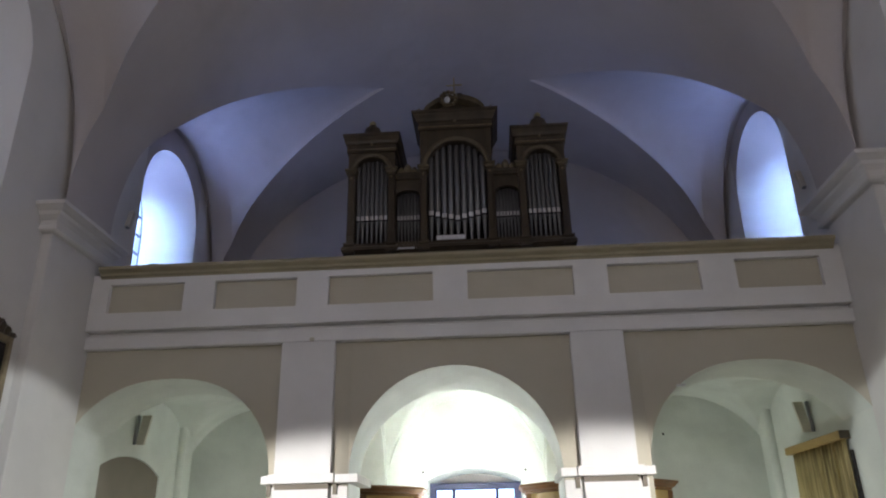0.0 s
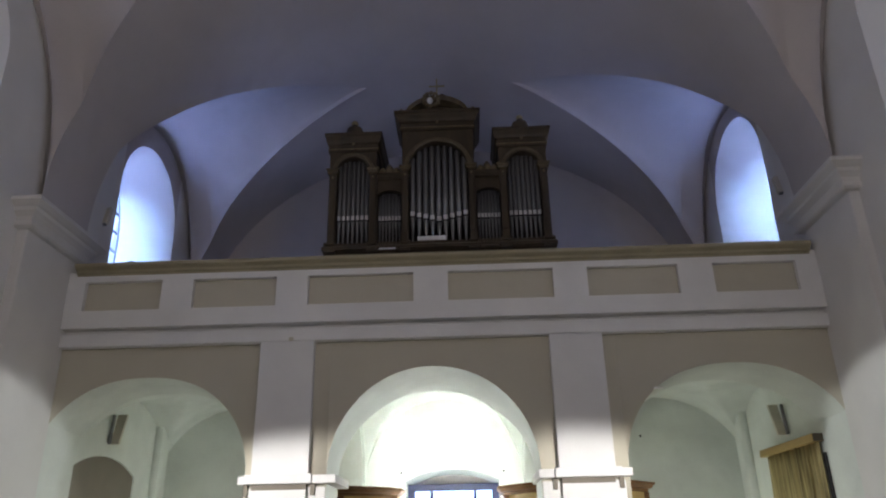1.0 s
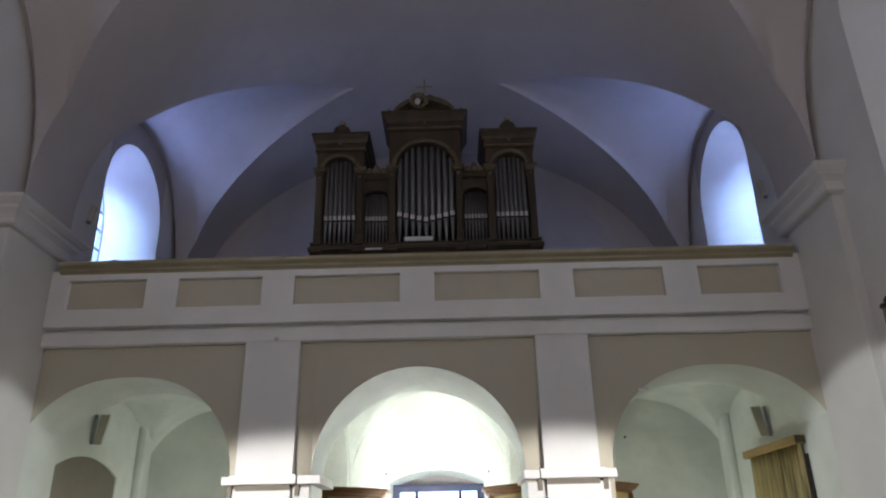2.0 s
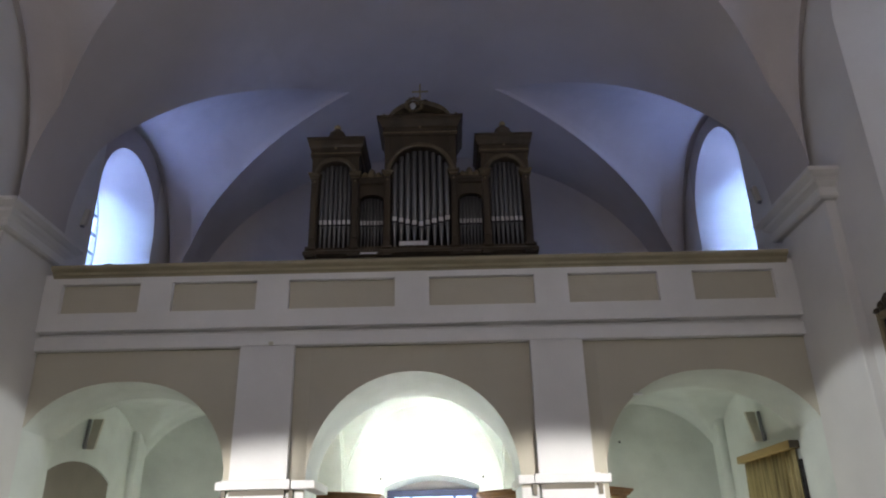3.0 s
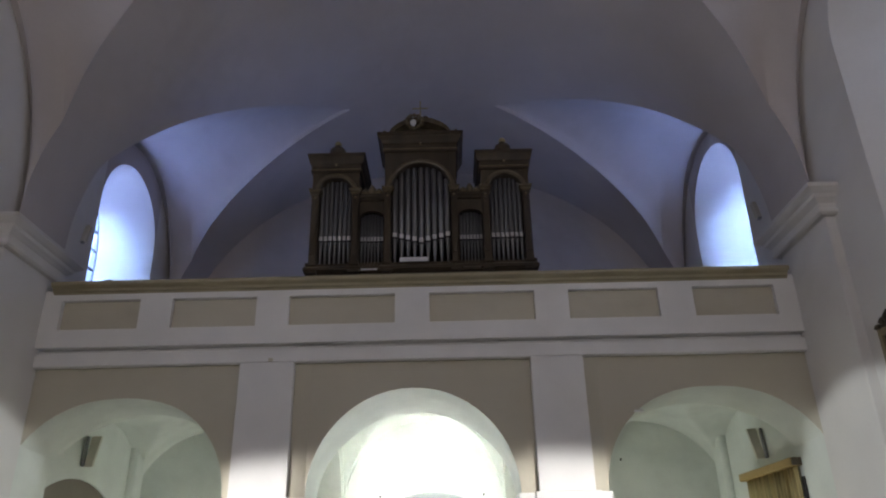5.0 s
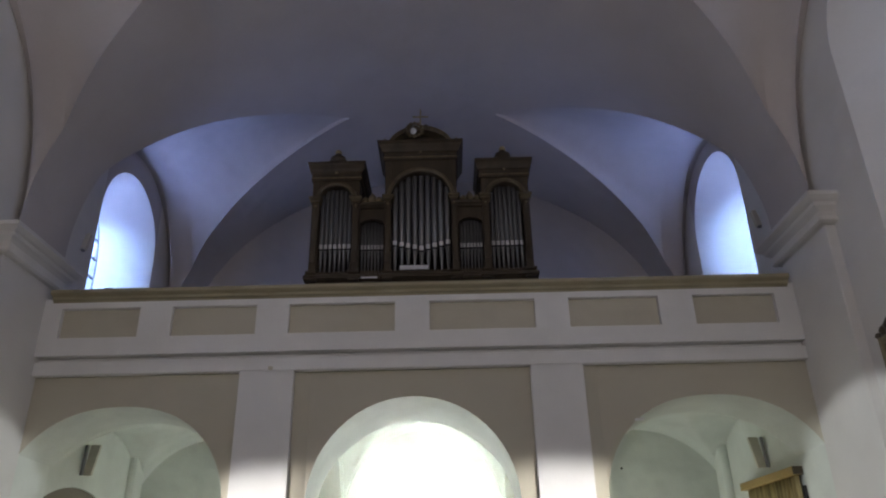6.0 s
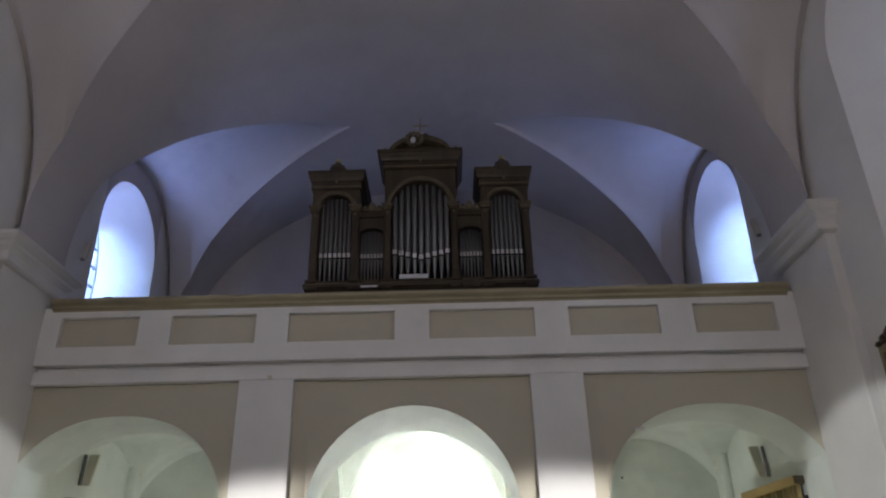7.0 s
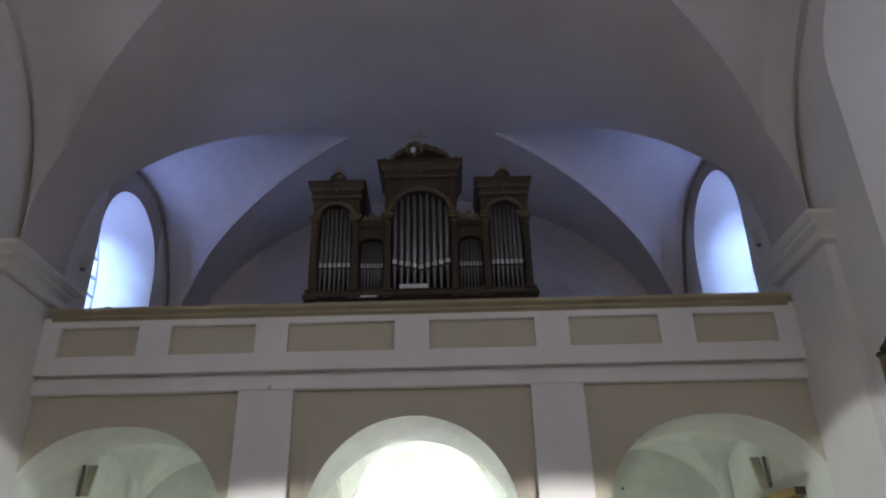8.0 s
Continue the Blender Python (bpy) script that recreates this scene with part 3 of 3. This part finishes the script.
def wall_box(side, y, z):
    thing = empty("loudspeaker", "slim pale wall loudspeaker beside the gallery window", "loudspeaker", "gallery loudspeakers", (side * WALL, y, z))
    for name, dims, mat in (("body", (0.0, 0.07, -0.04, 0.04, -0.16, 0.16), PALE), ("grille", (0.068, 0.078, -0.033, 0.033, -0.15, 0.15), TAN), ("foot", (0.0, 0.06, -0.03, 0.03, -0.175, -0.16), LEAD)):
        x0, x1, y0, y1, z0, z1 = dims
        bm = boxed(*sorted((-side * x0, -side * x1)), y0, y1, z0, z1, bevel=0.006)
        bmesh.ops.rotate(bm, verts=bm.verts, cent=(0, 0, 0), matrix=Matrix.Rotation(radians(-17), 3, "X"))
        part(name, bm, mat, thing)


wall_box(-1, 0.8, 6.55)
wall_box(1, 0.74, 6.66)

# ---- curtain with a pelmet ----
curtain = empty("curtain", "ochre striped curtain hanging from a pine pelmet", "curtain", at=(PIL, 1.9, 0))
part("pelmet", boxed(-0.14, 0.0, -1.08, 0.86, 2.845, 2.955, bevel=0.008), PINE, curtain, "honey pine pelmet box")
part("pelmet_end", boxed(-0.137, 0.0, -1.098, -1.08, 2.848, 2.952, bevel=0.004), WOOD, curtain, "dark brown end of the pelmet")
bm = bmesh.new()
rows = []
for j in range(13):
    z = 2.87 - j * 0.235
    row = []
    for i in range(181):
        v = i / 180
        bend = 9.3 * math.pi * v + 0.8 * math.sin(9 * v + 0.4) + 0.3 * math.sin(23 * v) + 0.15 * math.sin(0.5 * j + 5 * v)
        ripple = 0.075 * abs(math.sin(bend)) ** 0.7 + 0.012 * math.sin(4.7 * bend + 1.0) + 0.006 * math.sin(11.3 * bend)
        row.append((-0.02 - ripple * (0.8 + 0.025 * j), -1.05 + 1.86 * v, z))
    rows.append(row)
smooth_grid(bm, rows)
cloth = part("cloth", bm, CLOTH, curtain, "gathered ochre and brown cloth", True)
solid = cloth.modifiers.new("thickness", "SOLIDIFY")
solid.thickness = 0.006
# near-black strip drawn as the shadow gap between cloth and wall
part("shadow_strip", boxed(-0.035, 0.0, -1.1, -1.06, 0.0, 2.7), BLACK, curtain, "dark strip standing in for the shadow gap behind the cloth")

# ---- carved picture frames on the nave walls ----


def picture(side, y0, y1, z0, z1):
    thing = empty("picture_frame", "dark canvas in a slim gilt frame with a carved crest", "picture", "carved frames", (side * WALL, y1, z0))
    w, h = y1 - y0, z1 - z0
    for a, b, c, d in ((-w, -w + 0.07, 0, h), (-0.07, 0, 0, h), (-w + 0.07, -0.07, h - 0.09, h), (-w + 0.07, -0.07, 0, 0.09)):
        bm = boxed(*sorted((0, -side * 0.07)), a, b, c, d, bevel=0.012)
        part("frame_bar", bm, DULLGILT, thing, "dull gilt moulding")
    part("canvas", boxed(*sorted((0, -side * 0.03)), -w + 0.06, -0.06, 0.08, h - 0.08), BLACK, thing, "dark plain canvas")
    # the crest climbs from both corners to the middle in curled leaves
    count = 15
    for i in range(count):
        u = abs(2 * i / (count - 1) - 1)
        rise = 0.2 * (1 - u) ** 0.8
        at = (-side * 0.05, -w * (i + 0.5) / count, h - 0.01)
        lump = 0.05 * (i % 3)
        part("carved_leaf", lathe(bmesh.new(), at, ((0.05, 0), (0.045, rise * 0.6), (0.066, rise + 0.02), (0.05, rise + 0.05), (0.015, rise + 0.06 + lump * 0.4)), 8), WOOD, thing)


picture(1, -3.0, -1.52, 1.8, 4.0)
picture(-1, -2.9, -1.42, 1.8, 4.0)

# ---- organ ----
OY, OX, OZ = 2.0, -0.035, 4.4
organ = empty("pipe_organ", "dark carved wooden pipe organ with tin pipes and gilt trim", "organ", at=(OX, OY, OZ))


def opart(name, bm, mat, parent=organ, label="", smooth=False):
    if parent is organ:
        bmesh.ops.translate(bm, verts=bm.verts, vec=(0, 0, -OZ))
    return part(name, bm, mat, parent, label, smooth)


def crown(bm, x0, x1, y0, y1, z, profile):
    """Mouldings carried round a block; profile: projection and height."""
    rings = [[bm.verts.new(p) for p in ((x0 - d, y1, z + h), (x0 - d, y0 - d, z + h), (x1 + d, y0 - d, z + h), (x1 + d, y1, z + h))] for d, h in profile]
    for a, b in zip(rings, rings[1:]):
        for i in range(4):
            bm.faces.new((a[i], a[(i + 1) % 4], b[(i + 1) % 4], b[i]))
    bm.faces.new(rings[0])
    bm.faces.new(rings[-1])
    return bm


def pipe(parent, x, y, z0, mouth, top, r):
    body = bmesh.new()
    lathe(body, (x, y, 0), ((r * 0.28, z0 - OZ), (r * 0.93, mouth - 0.035 - OZ), (r, mouth - 0.03 - OZ), (r, top - OZ), (r * 0.9, top - OZ + 0.004)), 14)
    ob = part("pipe", body, TIN, parent, "", True)
    ob.data.set_sharp_from_angle(angle=radians(40))
    lip = bmesh.new()
    box(lip, x - r * 0.8, x + r * 0.8, y - r * 1.06, y - r * 0.3, mouth - OZ, mouth + 0.085 - OZ, 0.004)
    cut = bmesh.new()
    box(cut, x - r * 0.72, x + r * 0.72, y - r * 1.03, y - r * 0.3, mouth - 0.03 - OZ, mouth - OZ)
    return ob, lip, cut


def pipe_field(parent, c, half, y, z0, count, mouth, top, squeeze=0.9):
    step = 2 * half / count
    for i in range(count):
        x = c - half + step * (i + 0.5)
        u = (x - c) / half
        ob, lip, cut = pipe(parent, x, y, z0, mouth(u), top(u), step * 0.5 * squeeze)
        for name, bm, mat, label in (("pipe_mouth", lip, BRIGHT, "pale upper lip"), ("mouth_slot", cut, BLACK, "dark mouth slot")):
            if parent is organ:
                part(name, bm, mat, ob, label)
            else:
                bm.free()


def tower(c, neck, top, field, arch, spring, foot, count, mouth, wide):
    """A projecting tower: stiles, arched head board, frieze, cornice and pipes."""
    y0 = -0.04
    # shade behind the tower pipes, put in as a near-black block
    bm = bmesh.new()
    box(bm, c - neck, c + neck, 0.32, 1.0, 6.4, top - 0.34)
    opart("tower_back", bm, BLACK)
    for side in (-1, 1):
        a, b = sorted((c + side * neck, c + side * field))
        bm = boxed(a, b, y0, 0.34, 6.42, top - 0.33, bevel=0.008)
        box(bm, a + 0.02, b - 0.02, y0 - 0.02, y0 + 0.02, 6.62, spring - 0.12, 0.006)
        opart("stile", bm, WOOD)
        bm = crown(bmesh.new(), a - 0.005, b + 0.005, y0 - 0.01, 0.1, spring - 0.06, ((0, 0), (0.025, 0.02), (0.02, 0.05), (0.045, 0.08), (0.045, 0.11), (0, 0.115)))
        opart("stile_capital", bm, WORN)
        opart("pedestal", crown(bmesh.new(), a - 0.01, b + 0.01, y0 - 0.05, 0.1, 6.27, ((0.02, 0), (0.02, 0.03), (0, 0.04), (0, 0.12), (0.025, 0.14), (0.025, 0.175), (0, 0.18))), WOOD)
        for k in range(3):
            opart("carved_drop", lathe(bmesh.new(), ((a + b) / 2, y0 - 0.01, spring - 0.16 - 0.07 * k), ((0.008, 0), (0.03 - 0.006 * k, 0.025), (0.02, 0.05), (0.006, 0.065)), 8), GILT if k == 0 else WOOD)
    bm = bmesh.new()
    pierced(bm, lambda u, d, z: (u, d, z), c - neck, c + neck, spring, top - 0.32, [(c - field, c + field, spring, arch_top(c, field, spring, arch - spring), 0.0)], y0 + 0.01, 0.12, 16)
    opart("head_board", bm, WOOD)
    bm = bmesh.new()
    n = 18
    for i in range(n):
        t0, t1 = math.pi * i / n, math.pi * (i + 1) / n
        ring = []
        for t in (t0, t1):
            co, si = -math.cos(t), math.sin(t)
            rise = arch - spring
            ring.append([(c + co * (field + k), d - 0.004, spring + si * (rise + k)) for k, d in ((0.0, y0 + 0.012), (0.0, y0 - 0.03), (0.03, y0 - 0.045), (0.075, y0 - 0.03), (0.085, y0 + 0.012))])
        for k in range(4):
            quad(bm, ring[0][k], ring[1][k], ring[1][k + 1], ring[0][k + 1])
    opart("arch_moulding", bm, WORN, label="worn lighter arch moulding")
    bm = crown(bmesh.new(), c - neck, c + neck, y0, 1.0, top - 0.36, ((0, 0), (0.03, 0.01), (0.03, 0.04), (0.015, 0.05), (0.02, 0.15), (0.05, 0.17), (0.07, 0.22), (wide * 0.75, 0.27), (wide * 0.8, 0.3), (wide, 0.32), (wide, 0.36), (0, 0.365)))
    opart("cornice", bm, WOOD, label="moulded dark wooden cornice")
    bm = crown(bmesh.new(), c - neck, c + neck, y0, 1.0, top - 0.315, ((0.024, 0), (0.036, 0.01), (0.036, 0.02), (0.024, 0.03)))
    opart("gilt_bead", bm, GILT, label="thin gilt bead")
    opart("rosette", lathe(bmesh.new(), (c, y0 - 0.05, top - 0.235), ((0.012, 0), (0.024, 0.012), (0.024, 0.03), (0.01, 0.042)), 10), GILT, label="small gilt rosette")
    bm = crown(bmesh.new(), c - neck - 0.02, c + neck + 0.02, y0 - 0.02, 0.8, 6.3, ((0, 0), (0.05, 0.01), (0.05, 0.06), (0.02, 0.09), (0.02, 0.13), (0, 0.14)))
    opart("tower_foot", bm, WOOD)
    pipe_field(organ, c, field - 0.01, 0.1, foot, count, mouth, lambda u: spring + (arch - spring) * math.sqrt(max(0, 1 - u * u)) - 0.03 + 0.06 * abs(u))


def urn(c, z, size=1.0):
    bm = lathe(bmesh.new(), (c, 0.02, z), [(r * size, h * size) for r, h in ((0.14, 0), (0.14, 0.03), (0.1, 0.05), (0.13, 0.1), (0.12, 0.14), (0.06, 0.17), (0.05, 0.21))], 14)
    for s in (-1, 1):
        lathe(bm, (c + s * 0.08 * size, 0.02, z), [(r * size, h * size) for r, h in ((0.05, 0.0), (0.08, 0.05), (0.05, 0.11), (0.02, 0.15))], 10)
    opart("carved_finial", bm, WOOD, label="carved wooden finial")
    opart("gilt_knob", lathe(bmesh.new(), (c, 0.02, z + 0.2 * size), [(r * size, h * size) for r, h in ((0.03, 0), (0.05, 0.02), (0.058, 0.05), (0.04, 0.08), (0.015, 0.1))], 12), GOLD, label="gilt knob")


bm = bmesh.new()
box(bm, -1.95, 1.95, 0.0, 1.2, OZ, 6.3)
opart("lower_case", bm, WOOD)
bm = crown(bmesh.new(), -1.93, 1.93, 0.0, 1.2, 6.28, ((0, 0), (0.05, 0.01), (0.05, 0.05), (0.02, 0.08), (0.02, 0.13), (0, 0.14)))
opart("base_moulding", bm, WOOD)
tower(0.0, 0.64, 8.98, 0.53, 8.38, 7.86, 6.5, 9, lambda u: 6.86 + 0.12 * abs(u), 0.14)
tower(-1.51, 0.42, 8.58, 0.295, 8.12, 7.84, 6.46, 7, lambda u: 6.93, 0.1)
tower(1.5, 0.42, 8.58, 0.295, 8.12, 7.84, 6.46, 7, lambda u: 6.93, 0.1)
urn(-1.51, 8.57, 1.15)
urn(1.5, 8.57, 1.15)
for c in (-0.87, 0.87):
    bm = bmesh.new()
    pierced(bm, lambda u, d, z: (u, d, z), c - 0.235, c + 0.235, 6.42, 7.72, [(c - 0.21, c + 0.21, 6.5, arch_top(c, 0.21, 7.36, 0.13), 0.0)], 0.06, 0.14, 12)
    opart("flat_board", bm, WOOD, label="arched dark board round the small pipes")
    # near-black block painted as the shade behind the small pipes
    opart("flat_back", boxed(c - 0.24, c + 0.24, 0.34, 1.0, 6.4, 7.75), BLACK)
    bm = crown(bmesh.new(), c - 0.2, c + 0.2, 0.05, 1.0, 7.68, ((0, 0), (0.03, 0.02), (0.03, 0.05), (0.05, 0.08), (0.05, 0.13), (0, 0.135)))
    opart("flat_cornice", bm, WOOD)
    pipe_field(organ, c, 0.205, 0.15, 6.52, 7, lambda u: 6.93 + 0.0 * u, lambda u: 7.34 + 0.12 * math.sqrt(max(0, 1 - u * u)))
    bm = lathe(bmesh.new(), (c, 0.06, 7.81), ((0.07, 0), (0.08, 0.06), (0.06, 0.13), (0.02, 0.19)), 10)
    for s in (-1, 1):
        lathe(bm, (c + s * 0.12, 0.06, 7.81), ((0.06, 0), (0.075, 0.04), (0.05, 0.09), (0.02, 0.12)), 10)
    opart("carved_crest", bm, GILT, label="gilt carved crest")
# curved pediment, shield and cross of the middle tower


def bell(u):
    return 0.02 + 0.31 * (1 - abs(u) ** 2.1) ** 0.72


for inset, y, name in ((0.09, 0.08, "tympanum"), (0.0, -0.14, "pediment_arch")):
    bm = bmesh.new()
    n = 44
    for i in range(n):
        ua, ub = -1 + 2 * i / n, -1 + 2 * (i + 1) / n
        tops = [(0.56 * u, 8.98 + bell(u) - inset) for u in (ua, ub)]
        lows = [(0.56 * u, 8.975 if inset else 8.98 + max(0.0, bell(u) - 0.1)) for u in (ua, ub)]
        tops = [(x, max(z, 8.98)) for x, z in tops]
        for d in (y, 0.5):
            quad(bm, *[(x, d, z) for x, z in (lows[0], lows[1], tops[1], tops[0])])
        for edge in (tops, lows):
            quad(bm, (edge[0][0], y, edge[0][1]), (edge[1][0], y, edge[1][1]), (edge[1][0], 0.5, edge[1][1]), (edge[0][0], 0.5, edge[0][1]))
    opart(name, bm, WORN if name == "pediment_arch" else WOOD)
bm = bmesh.new()
for i in range(12):
    t = 2 * math.pi * i / 12
    lathe(bm, (-0.1 + 0.14 * math.cos(t), -0.16, 9.2 + 0.14 * math.sin(t)), ((0.02, -0.03), (0.045, 0.0), (0.02, 0.035)), 8)
opart("cartouche", bm, GILT, label="gilt carved cartouche")
bm = lathe(bmesh.new(), (0, 0, 0), ((0.045, -0.02), (0.055, 0.0), (0.045, 0.02)), 16)
bmesh.ops.rotate(bm, verts=bm.verts, cent=(0, 0, 0), matrix=Matrix.Rotation(radians(90), 3, "X"))
bmesh.ops.scale(bm, verts=bm.verts, vec=(1, 1, 1.35))
bmesh.ops.translate(bm, verts=bm.verts, vec=(-0.12, -0.2, 9.15))
opart("oval_shield", bm, PAPER, label="white oval shield", smooth=True)
opart("gilt_knob", lathe(bmesh.new(), (-0.0, -0.1, 9.26), ((0.03, 0), (0.06, 0.03), (0.05, 0.08), (0.02, 0.1)), 10), PAPER, label="pale carved knob")
opart("dark_knob", lathe(bmesh.new(), (0.1, -0.06, 9.27), ((0.03, 0), (0.06, 0.03), (0.05, 0.08), (0.02, 0.1)), 10), BLACK)
bm = boxed(-0.013, 0.013, 0.1, 0.12, 9.2, 9.84)
box(bm, -0.15, 0.15, 0.1, 0.12, 9.66, 9.685)
opart("cross", bm, GOLD, label="thin gilt cross")
for x in (-0.66, 0.66):
    opart("corner_finial", lathe(bmesh.new(), (x, 0.0, 8.98), ((0.05, 0), (0.035, 0.03), (0.06, 0.07), (0.03, 0.11), (0.01, 0.15)), 10), GILT)
# cards at the foot
card = empty("card", "white printed card propped on the organ case", "card", at=(-0.16, OY - 0.125, 6.425))
part("sheet", boxed(-0.24, 0.24, -0.005, 0.005, 0.0, 0.075), PAPER, card)
note = empty("paper_sheet", "white paper strip fixed to the organ ledge", "paper", at=(-0.93, OY - 0.075, 6.30))
part("sheet", boxed(-0.15, 0.15, -0.012, 0.0, 0.0, 0.03), PAPER, note)
# small cover on the gallery band, bright rim spot at the arch, cloth on the cornice
for x, y, z in ((-1.97, -0.028, 4.235),):
    plug = empty("wall_socket", "small pale round cover on the band", "cover", "wall covers", (x, y - 0.012, z))
    part("cover", boxed(-0.03, 0.03, -0.012, 0.0, -0.025, 0.025, bevel=0.006), TAN, plug)
# white piece drawn where light catches the rim of the arch
clip = empty("rim_glint", "small white piece standing in for the bright spot on the arch rim", "clip", at=(2.82, 0.05, 3.47))
part("cover", boxed(-0.06, 0.06, -0.03, 0.02, -0.012, 0.012, bevel=0.005), PAPER, clip)
bundle = empty("cloth_bundle", "low dark folded cloth lying on the gallery cornice", "cloth", at=(-4.32, -0.1, 5.352))
bm = bmesh.new()
rows = []
for i in range(13):
    u = -1 + i / 6
    rows.append([(0.2 * u, 0.08 * v, 0.045 * (1 - u * u) ** 0.5 * (1 - v * v) * (1 + 0.3 * math.sin(5 * u))) for v in (-1, -0.5, 0, 0.5, 1)])
smooth_grid(bm, rows)
part("fold", bm, BLACK, bundle, smooth=True)
